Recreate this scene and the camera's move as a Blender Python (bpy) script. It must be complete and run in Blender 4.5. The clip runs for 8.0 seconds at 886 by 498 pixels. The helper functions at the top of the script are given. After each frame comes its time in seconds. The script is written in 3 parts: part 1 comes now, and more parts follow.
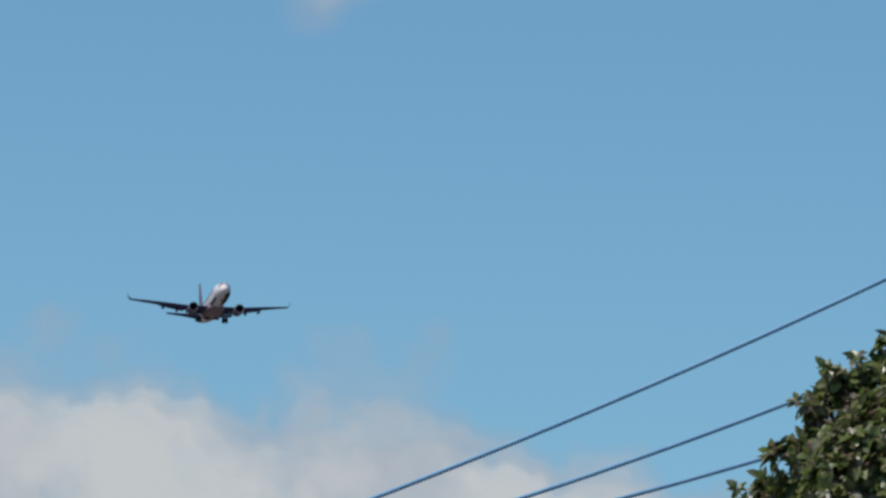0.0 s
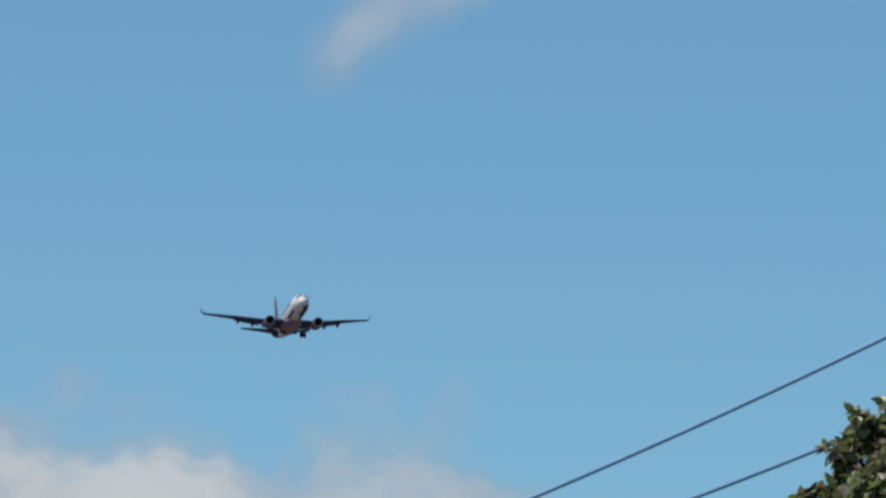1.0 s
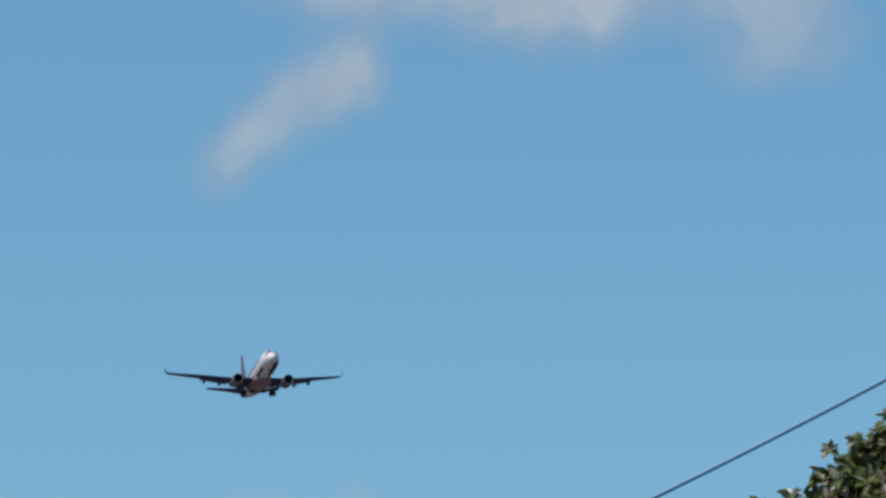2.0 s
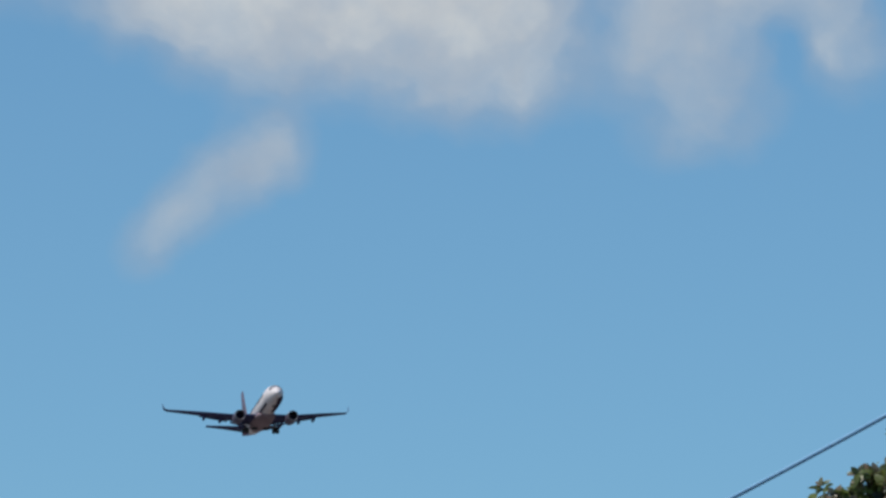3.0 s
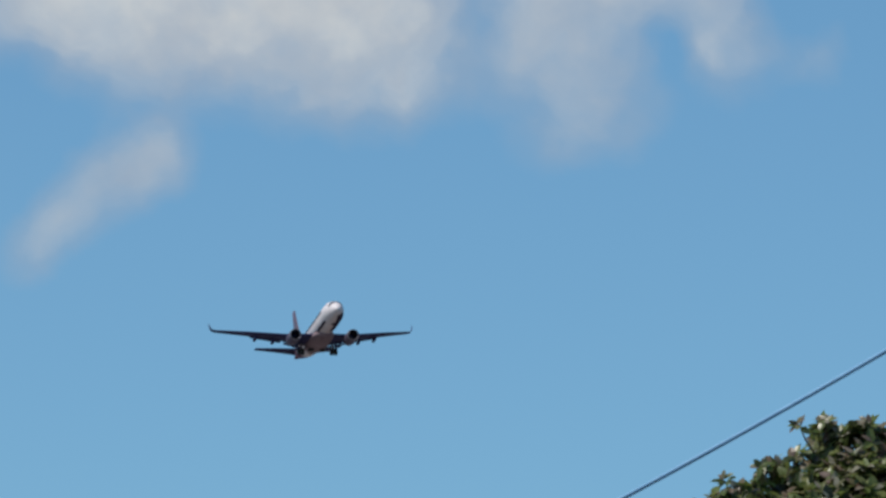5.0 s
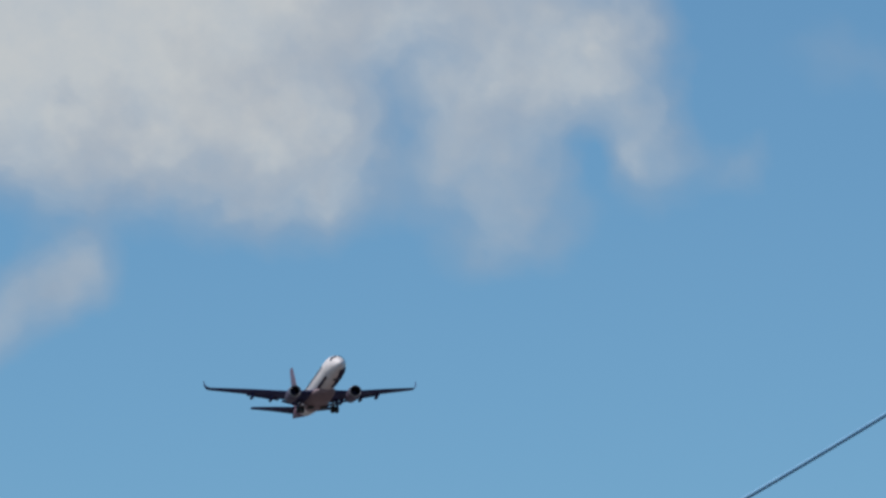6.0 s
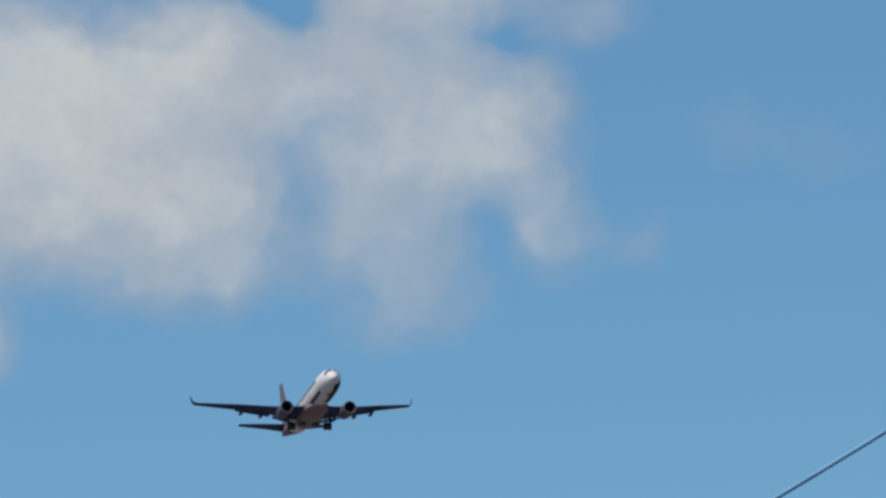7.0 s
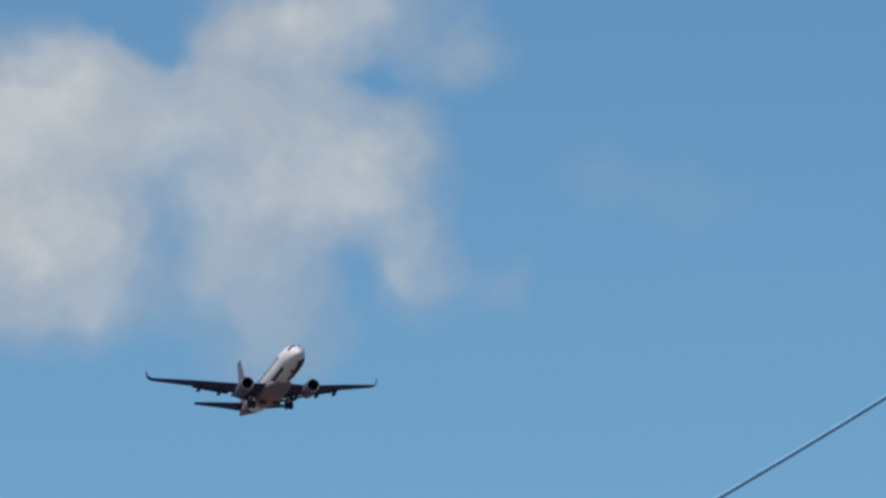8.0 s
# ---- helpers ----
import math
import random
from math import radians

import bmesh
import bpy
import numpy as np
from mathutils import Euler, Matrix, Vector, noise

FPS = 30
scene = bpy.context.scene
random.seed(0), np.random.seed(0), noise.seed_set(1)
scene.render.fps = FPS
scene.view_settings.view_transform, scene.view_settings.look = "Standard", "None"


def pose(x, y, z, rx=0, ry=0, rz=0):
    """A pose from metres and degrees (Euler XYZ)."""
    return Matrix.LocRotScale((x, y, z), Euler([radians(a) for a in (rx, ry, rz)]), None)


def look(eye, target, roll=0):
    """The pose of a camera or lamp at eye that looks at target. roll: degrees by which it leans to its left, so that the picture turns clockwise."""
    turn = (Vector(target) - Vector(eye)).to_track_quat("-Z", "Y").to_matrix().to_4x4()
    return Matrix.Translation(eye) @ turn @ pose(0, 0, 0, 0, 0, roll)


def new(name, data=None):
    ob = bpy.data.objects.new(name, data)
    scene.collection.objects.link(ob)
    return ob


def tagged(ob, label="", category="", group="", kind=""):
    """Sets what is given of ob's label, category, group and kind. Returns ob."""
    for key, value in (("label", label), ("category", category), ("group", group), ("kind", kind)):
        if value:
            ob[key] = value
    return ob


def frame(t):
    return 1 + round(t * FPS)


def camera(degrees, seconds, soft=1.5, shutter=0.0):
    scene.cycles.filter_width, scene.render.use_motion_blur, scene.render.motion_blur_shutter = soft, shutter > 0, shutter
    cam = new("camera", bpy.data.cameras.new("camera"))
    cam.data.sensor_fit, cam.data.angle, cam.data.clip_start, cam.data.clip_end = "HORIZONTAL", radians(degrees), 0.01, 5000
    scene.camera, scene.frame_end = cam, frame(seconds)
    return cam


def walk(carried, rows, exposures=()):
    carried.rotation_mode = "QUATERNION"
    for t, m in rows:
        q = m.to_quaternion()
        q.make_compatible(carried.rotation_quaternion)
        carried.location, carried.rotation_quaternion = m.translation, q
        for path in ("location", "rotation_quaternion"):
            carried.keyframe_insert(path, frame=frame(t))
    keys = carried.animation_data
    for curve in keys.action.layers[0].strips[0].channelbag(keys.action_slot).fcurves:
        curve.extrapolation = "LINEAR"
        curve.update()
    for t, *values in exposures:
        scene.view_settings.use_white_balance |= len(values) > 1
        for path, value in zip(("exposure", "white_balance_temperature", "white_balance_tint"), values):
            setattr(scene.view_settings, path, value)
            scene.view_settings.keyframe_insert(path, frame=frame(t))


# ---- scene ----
# ---- camera ----
ROWS = (
    (0, -0.0190, -0.0007, 1.5980, 99.0152, -2.3960, -0.4911),
    (0.1, -0.0281, 0.0456, 1.6000, 99.0578, -2.3341, -0.5304),
    (0.2, -0.0372, 0.0916, 1.6018, 99.1271, -2.2646, -0.4561),
    (0.3, -0.0463, 0.1376, 1.6037, 99.2874, -2.1849, -0.4282),
    (0.4, -0.0544, 0.1836, 1.6041, 99.3477, -2.1814, -0.4196),
    (0.5, -0.0624, 0.2295, 1.6043, 99.3910, -2.1664, -0.3782),
    (0.6, -0.0715, 0.2751, 1.6043, 99.5090, -2.0043, -0.3452),
    (0.7, -0.0802, 0.3206, 1.6037, 99.4273, -1.9104, -0.1818),
    (0.8, -0.0890, 0.3660, 1.6032, 99.2525, -1.8066, 0.0262),
    (0.9, -0.0975, 0.4112, 1.6033, 99.2587, -1.6931, -0.0661),
    (1, -0.1060, 0.4560, 1.6037, 99.4443, -1.5716, -0.2060),
    (1.1, -0.1155, 0.5007, 1.6033, 99.2438, -1.3894, -0.3001),
    (1.2, -0.1252, 0.5453, 1.6029, 99.2435, -1.2009, -0.3611),
    (1.3, -0.1349, 0.5897, 1.6025, 99.6036, -1.0066, -0.2998),
    (1.4, -0.1444, 0.6339, 1.6022, 99.6109, -0.8094, -0.2602),
    (1.5, -0.1540, 0.6778, 1.6020, 99.6917, -0.6082, -0.2585),
    (1.6, -0.1650, 0.7215, 1.6029, 100.0214, -0.5190, -0.4380),
    (1.7, -0.1754, 0.7647, 1.6044, 99.9006, -0.4318, -0.6134),
    (1.8, -0.1860, 0.8079, 1.6057, 100.0046, -0.3462, -0.7814),
    (1.9, -0.1962, 0.8511, 1.6060, 100.1861, -0.2936, -0.8275),
    (2, -0.2064, 0.8941, 1.6063, 100.2823, -0.2382, -0.8290),
    (2.1, -0.2155, 0.9371, 1.6055, 100.2854, -0.3154, -0.9178),
    (2.2, -0.2259, 0.9793, 1.6074, 100.3640, -0.2465, -0.9748),
    (3.3, -0.3341, 1.4329, 1.6277, 100.9377, 0.2701, -1.4897),
    (3.4, -0.3437, 1.4729, 1.6300, 100.8767, 0.3478, -1.5106),
    (3.5, -0.3531, 1.5128, 1.6322, 100.8422, 0.4290, -1.5265),
    (3.6, -0.3619, 1.5526, 1.6333, 100.8200, 0.4923, -1.5734),
    (3.7, -0.3707, 1.5922, 1.6346, 100.8233, 0.5704, -1.6091),
    (3.8, -0.3793, 1.6316, 1.6361, 100.8230, 0.6527, -1.7906),
    (3.9, -0.3878, 1.6709, 1.6377, 100.7973, 0.7389, -1.9263),
    (4, -0.3957, 1.7100, 1.6381, 100.8142, 0.7668, -2.0327),
    (4.1, -0.4055, 1.7491, 1.6391, 100.8541, 0.7538, -2.0220),
    (4.2, -0.4156, 1.7876, 1.6412, 100.8686, 0.7838, -2.0267),
    (5.3, -0.5207, 2.1996, 1.6652, 100.9746, 1.1509, -2.3281),
    (5.4, -0.5289, 2.2361, 1.6662, 101.0373, 1.1333, -2.5222),
    (5.5, -0.5373, 2.2725, 1.6671, 101.1172, 1.1009, -2.5640),
    (5.6, -0.5434, 2.3086, 1.6679, 101.1818, 1.2103, -2.6465),
    (5.7, -0.5495, 2.3446, 1.6686, 101.3003, 1.3037, -2.6478),
    (5.8, -0.5550, 2.3805, 1.6683, 101.4525, 1.3914, -2.6350),
    (5.9, -0.5605, 2.4163, 1.6680, 101.6130, 1.4667, -2.6509),
    (6, -0.5659, 2.4518, 1.6678, 101.7841, 1.5302, -2.6491),
    (6.1, -0.5738, 2.4872, 1.6680, 101.9580, 1.4783, -2.7583),
    (6.2, -0.5822, 2.5223, 1.6688, 102.0718, 1.4499, -2.8154),
    (6.3, -0.5904, 2.5572, 1.6696, 102.1811, 1.4112, -2.8962),
    (6.4, -0.5992, 2.5917, 1.6715, 102.3332, 1.4109, -3.0432),
    (6.5, -0.6079, 2.6261, 1.6733, 102.3382, 1.4052, -3.1251),
    (6.6, -0.6162, 2.6605, 1.6738, 102.3714, 1.3894, -3.2341),
    (6.7, -0.6246, 2.6948, 1.6741, 102.3812, 1.3712, -3.2289),
    (6.8, -0.6326, 2.7287, 1.6744, 102.3723, 1.3515, -3.4031),
    (6.9, -0.6407, 2.7626, 1.6747, 102.3638, 1.3311, -3.4275),
    (7, -0.6485, 2.7963, 1.6750, 102.3556, 1.3104, -3.5020),
    (7.1, -0.6580, 2.8299, 1.6754, 102.3149, 1.2395, -3.5930),
    (7.2, -0.6673, 2.8632, 1.6758, 102.2613, 1.1701, -3.6819),
    (7.3, -0.6765, 2.8964, 1.6760, 102.1809, 1.1032, -3.7865),
    (7.4, -0.6853, 2.9294, 1.6762, 102.1805, 1.0223, -3.9806),
    (7.5, -0.6942, 2.9622, 1.6764, 102.2033, 0.9456, -3.9785),
    (7.6, -0.7014, 2.9945, 1.6778, 102.3205, 0.8754, -4.1572),
    (7.7, -0.7075, 3.0270, 1.6773, 102.4677, 0.7312, -4.4073),
    (7.8, -0.7137, 3.0592, 1.6768, 102.5769, 0.5899, -4.3485),
    (7.9, -0.7209, 3.0909, 1.6783, 102.6220, 0.5173, -4.5284),
    (8, -0.7279, 3.1225, 1.6798, 102.6647, 0.4454, -4.7824),
)
cam = camera(7.0, 8.0, soft=2.9)
walk(cam, [(t, pose(*row)) for t, *row in ROWS],
     exposures=[(0, 0.0), (1.5, 0.05), (4, 0.08), (5.5, 0.07), (6, 0.0), (6.5, 0.0), (8, 0.03)])

# ---- world, sun, exposure ----
SUN_TURN, SUN_HEIGHT = 250.0, 57.0  # degrees clockwise from north (+y), degrees above the horizon
world = bpy.data.worlds.new("sky")
scene.world = world
world.use_nodes = True
wn, wl = world.node_tree.nodes, world.node_tree.links
sky = wn.new("ShaderNodeTexSky")
sky.sky_type, sky.sun_disc = "NISHITA", False
sky.sun_elevation, sky.sun_rotation = radians(SUN_HEIGHT), radians(SUN_TURN)
sky.air_density, sky.dust_density, sky.ozone_density = 1.0, 0.3, 3.0
tint = wn.new("ShaderNodeVectorMath")
tint.operation = "MULTIPLY"
tint.inputs[1].default_value = (0.655, 0.925, 0.99)
wl.new(sky.outputs["Color"], tint.inputs[0])
wl.new(tint.outputs[0], wn["Background"].inputs["Color"])
wn["Background"].inputs["Strength"].default_value = 0.105

sun_data = bpy.data.lights.new("sun", "SUN")
sun_data.energy, sun_data.angle, sun_data.color = 3.6, radians(0.53), (1.0, 0.95, 0.87)
sun = new("sun", sun_data)
_a, _e = radians(SUN_TURN), radians(SUN_HEIGHT)
sun.matrix_world = look((0, 0, 40), (-math.sin(_a) * math.cos(_e), -math.cos(_a) * math.cos(_e), 40 - math.sin(_e)))


# ---- materials ----
def material(name, rough=0.5, metal=0.0):
    m = bpy.data.materials.new(name)
    m.use_nodes = True
    p = m.node_tree.nodes["Principled BSDF"]
    p.inputs["Roughness"].default_value, p.inputs["Metallic"].default_value = rough, metal
    return m, m.node_tree.nodes, m.node_tree.links, p


def ramp(nodes, stops):
    r = nodes.new("ShaderNodeValToRGB")
    while len(r.color_ramp.elements) < len(stops):
        r.color_ramp.elements.new(0.5)
    for e, (at, c) in zip(r.color_ramp.elements, stops):
        e.position, e.color = at, (*c, 1)
    return r


def painted(name, dark, light, scale, rough=0.4, metal=0.0, bump=0.0, gloss=0.5):
    """Paint, rubber or metal: two tones mixed by a coarse and a fine noise."""
    m, n, l, p = material(name, rough, metal)
    p.inputs["Specular IOR Level"].default_value = gloss
    co = n.new("ShaderNodeTexCoord")
    a, b = n.new("ShaderNodeTexNoise"), n.new("ShaderNodeTexNoise")
    a.inputs["Scale"].default_value, a.inputs["Detail"].default_value = scale, 4
    b.inputs["Scale"].default_value, b.inputs["Detail"].default_value = scale * 7, 6
    mix = n.new("ShaderNodeMath")
    mix.operation = "MULTIPLY_ADD"
    mix.inputs[1].default_value = 0.45
    half = n.new("ShaderNodeMath")
    half.operation, half.inputs[1].default_value = "MULTIPLY", 0.55
    l.new(co.outputs["Object"], a.inputs["Vector"])
    l.new(co.outputs["Object"], b.inputs["Vector"])
    l.new(a.outputs["Fac"], half.inputs[0])
    l.new(b.outputs["Fac"], mix.inputs[0])
    l.new(half.outputs[0], mix.inputs[2])
    r = ramp(n, ((0.35, dark), (0.65, light)))
    l.new(mix.outputs[0], r.inputs["Fac"])
    l.new(r.outputs["Color"], p.inputs["Base Color"])
    if bump:
        k = n.new("ShaderNodeBump")
        k.inputs["Strength"].default_value = bump
        l.new(b.outputs["Fac"], k.inputs["Height"])
        l.new(k.outputs["Normal"], p.inputs["Normal"])
    return m


def leaf_material(name):
    """Glossy broad leaves, each of its own green, some brown with age."""
    m, n, l, p = material(name, 0.32)
    p.inputs["Specular IOR Level"].default_value = 0.5
    geo, co = n.new("ShaderNodeNewGeometry"), n.new("ShaderNodeTexCoord")
    info = n.new("ShaderNodeObjectInfo")
    both = n.new("ShaderNodeMath")
    both.operation = "ADD"
    one = n.new("ShaderNodeMath")
    one.operation = "FRACT"
    l.new(geo.outputs["Random Per Island"], both.inputs[0])
    l.new(info.outputs["Random"], both.inputs[1])
    l.new(both.outputs[0], one.inputs[0])
    r = ramp(n, ((0.0, (0.035, 0.042, 0.026)), (0.22, (0.09, 0.125, 0.035)), (0.5, (0.19, 0.24, 0.065)),
                 (0.72, (0.26, 0.27, 0.11)), (0.86, (0.24, 0.165, 0.135)), (1.0, (0.42, 0.41, 0.31))))
    l.new(one.outputs[0], r.inputs["Fac"])
    blot = n.new("ShaderNodeTexNoise")
    blot.inputs["Scale"].default_value, blot.inputs["Detail"].default_value = 9.0, 4
    l.new(co.outputs["Object"], blot.inputs["Vector"])
    mul = n.new("ShaderNodeMix")
    mul.data_type, mul.blend_type = "RGBA", "MULTIPLY"
    mul.inputs["Factor"].default_value = 0.6
    tone = ramp(n, ((0.35, (0.55, 0.5, 0.45)), (0.65, (1.15, 1.15, 1.1))))
    l.new(blot.outputs["Fac"], tone.inputs["Fac"])
    l.new(r.outputs["Color"], mul.inputs["A"])
    l.new(tone.outputs["Color"], mul.inputs["B"])
    l.new(mul.outputs["Result"], p.inputs["Base Color"])
    thru, mix = n.new("ShaderNodeBsdfTranslucent"), n.new("ShaderNodeMixShader")
    mix.inputs[0].default_value = 0.5
    l.new(mul.outputs["Result"], thru.inputs["Color"])
    l.new(p.outputs[0], mix.inputs[1])
    l.new(thru.outputs[0], mix.inputs[2])
    l.new(mix.outputs[0], n["Material Output"].inputs["Surface"])
    return m


def cloud_material(name, thin, thick):
    """Vapour on the far sky: its cover is what the sheet carries, frayed by noise; it shows the daylight that it scatters."""
    m = bpy.data.materials.new(name)
    m.use_nodes = True
    n, l = m.node_tree.nodes, m.node_tree.links
    n.remove(n["Principled BSDF"])
    at = n.new("ShaderNodeAttribute")
    at.attribute_name = "cover"
    co = n.new("ShaderNodeTexCoord")
    fray = n.new("ShaderNodeTexNoise")
    fray.inputs["Scale"].default_value, fray.inputs["Detail"].default_value = 0.028, 8
    fray.inputs["Roughness"].default_value = 0.62
    l.new(co.outputs["Object"], fray.inputs["Vector"])
    spread = n.new("ShaderNodeMath")
    spread.operation = "MULTIPLY_ADD"
    spread.inputs[1].default_value, spread.inputs[2].default_value = 0.5, -0.25
    l.new(fray.outputs["Fac"], spread.inputs[0])
    weight = n.new("ShaderNodeMath")
    weight.operation, weight.use_clamp = "MULTIPLY_ADD", True
    l.new(spread.outputs[0], weight.inputs[0])
    l.new(at.outputs["Fac"], weight.inputs[1])
    l.new(at.outputs["Fac"], weight.inputs[2])
    billow = n.new("ShaderNodeTexNoise")
    billow.inputs["Scale"].default_value, billow.inputs["Detail"].default_value = 0.017, 8
    l.new(co.outputs["Object"], billow.inputs["Vector"])
    lift = n.new("ShaderNodeMath")
    lift.operation = "MULTIPLY_ADD"
    lift.inputs[1].default_value, lift.inputs[2].default_value = 1.3, -0.70
    l.new(billow.outputs["Fac"], lift.inputs[0])
    total = n.new("ShaderNodeMath")
    total.operation, total.use_clamp = "ADD", True
    l.new(lift.outputs[0], total.inputs[0])
    l.new(at.outputs["Fac"], total.inputs[1])
    r = ramp(n, ((0.25, thin), (0.75, [0.5 * (a + b) for a, b in zip(thin, thick)]), (1.0, thick)))
    l.new(total.outputs[0], r.inputs["Fac"])
    glow, clear, mix = n.new("ShaderNodeEmission"), n.new("ShaderNodeBsdfTransparent"), n.new("ShaderNodeMixShader")
    l.new(r.outputs["Color"], glow.inputs["Color"])
    l.new(weight.outputs[0], mix.inputs[0])
    l.new(clear.outputs[0], mix.inputs[1])
    l.new(glow.outputs[0], mix.inputs[2])
    l.new(mix.outputs[0], n["Material Output"].inputs["Surface"])
    return m


WHITE = painted("white_paint", (0.56, 0.50, 0.50), (0.74, 0.67, 0.67), 12, 0.55, gloss=0.3)
# wing grey, with the shade of the undersides put into the colour
GREY = painted("shaded_grey_paint", (0.02, 0.021, 0.075), (0.042, 0.044, 0.125), 20, 0.7, gloss=0.2)
RED = painted("dull_red_paint", (0.075, 0.045, 0.062), (0.125, 0.068, 0.09), 16, 0.45)
PINK = painted("faded_red_paint", (0.15, 0.08, 0.12), (0.24, 0.135, 0.18), 16, 0.7, gloss=0.2)
METAL = painted("bare_metal", (0.2, 0.2, 0.23), (0.32, 0.32, 0.35), 30, 0.45, 0.7)
DARK = painted("dark_metal", (0.02, 0.02, 0.025), (0.05, 0.05, 0.055), 40, 0.5, 0.4)
MAUVE = painted("mauve_grey_paint", (0.075, 0.065, 0.11), (0.13, 0.11, 0.165), 20, 0.6, gloss=0.3)
BEIGE = painted("grey_brown_paint", (0.19, 0.135, 0.15), (0.30, 0.22, 0.235), 18, 0.7, gloss=0.2)
# dark colour that stands for shade on the forward body
BODY_SHADE = painted("body_shade_paint", (0.03, 0.02, 0.04), (0.06, 0.042, 0.065), 25, 0.8, gloss=0.1)
RUBBER = painted("black_rubber", (0.012, 0.012, 0.013), (0.03, 0.03, 0.03), 60, 0.8)
GLASS = painted("dark_glass", (0.01, 0.012, 0.015), (0.025, 0.03, 0.035), 30, 0.08)
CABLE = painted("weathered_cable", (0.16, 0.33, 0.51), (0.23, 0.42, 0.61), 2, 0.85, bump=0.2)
BARK = painted("bark", (0.07, 0.055, 0.04), (0.17, 0.14, 0.11), 3, 0.9, bump=0.6)
SOIL = painted("dry_earth", (0.085, 0.074, 0.07), (0.17, 0.147, 0.138), 0.08, 0.95, bump=0.4)
LEAF = leaf_material("broad_leaf")
CLOUD = cloud_material("cloud_vapour", (0.325, 0.385, 0.47), (0.525, 0.555, 0.575))


# ---- mesh helpers ----
def mesh_of(bm, name, mat, smooth=True):
    bmesh.ops.recalc_face_normals(bm, faces=bm.faces)
    me = bpy.data.meshes.new(name)
    bm.to_mesh(me)
    bm.free()
    me.materials.append(mat)
    if smooth:
        me.shade_smooth()
    return me


def part(name, bm, mat, parent, label="", smooth=True):
    ob = new(name, mesh_of(bm, name, mat, smooth))
    ob.parent = parent
    return tagged(ob, label=label) if label else ob


def loft(rings, bm=None, cap=True):
    """A skin over closed rings of equal counts."""
    bm = bm or bmesh.new()
    vs = [[bm.verts.new(p) for p in ring] for ring in rings]
    for a, b in zip(vs, vs[1:]):
        for i in range(len(a)):
            j = (i + 1) % len(a)
            bm.faces.new((a[i], a[j], b[j], b[i]))
    if cap:
        bm.faces.new(list(reversed(vs[0])))
        bm.faces.new(vs[-1])
    return bm


def tube(points, radii, sides=8, bm=None, cap=True):
    """A tapered tube along points."""
    rings = []
    for i, p in enumerate(points):
        d = (Vector(points[min(i + 1, len(points) - 1)]) - Vector(points[max(i - 1, 0)])).normalized()
        u = d.cross(Vector((0.31, 0.17, 0.94)) if abs(d.z) < 0.8 else Vector((1, 0.1, 0))).normalized()
        v = d.cross(u)
        rings.append([Vector(p) + radii[i] * (math.cos(2 * math.pi * k / sides) * u + math.sin(2 * math.pi * k / sides) * v)
                      for k in range(sides)])
    return loft(rings, bm, cap)


# ---- ground ----
def build_ground():
    bm = bmesh.new()
    rings, last = (0, 4, 10, 25, 60, 120, 250, 600, 1500, 4500), None
    for r in rings:
        if r == 0:
            now = [bm.verts.new((0, 0, 0))]
        else:
            now = [bm.verts.new((r * math.cos(k * math.pi / 24), r * math.sin(k * math.pi / 24),
                                 0.12 * noise.noise((r * math.cos(k * math.pi / 24) * 0.1, r * math.sin(k * math.pi / 24) * 0.1, 0)) if r < 1000 else 0))
                   for k in range(48)]
            for k in range(48):
                j = (k + 1) % 48
                bm.faces.new((last[0], now[k], now[j]) if len(last) == 1 else (last[k], now[k], now[j], last[j]))
        last = now
    tagged(new("ground", mesh_of(bm, "ground", SOIL)), "dry grey-brown earth reaching the horizon", "ground", kind="structure")


build_ground()

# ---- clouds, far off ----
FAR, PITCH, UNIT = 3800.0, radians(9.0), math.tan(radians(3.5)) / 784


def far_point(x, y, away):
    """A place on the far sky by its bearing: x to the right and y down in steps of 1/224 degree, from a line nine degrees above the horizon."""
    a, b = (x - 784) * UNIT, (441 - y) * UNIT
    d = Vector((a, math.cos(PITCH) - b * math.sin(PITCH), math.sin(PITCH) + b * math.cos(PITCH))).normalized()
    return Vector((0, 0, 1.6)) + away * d


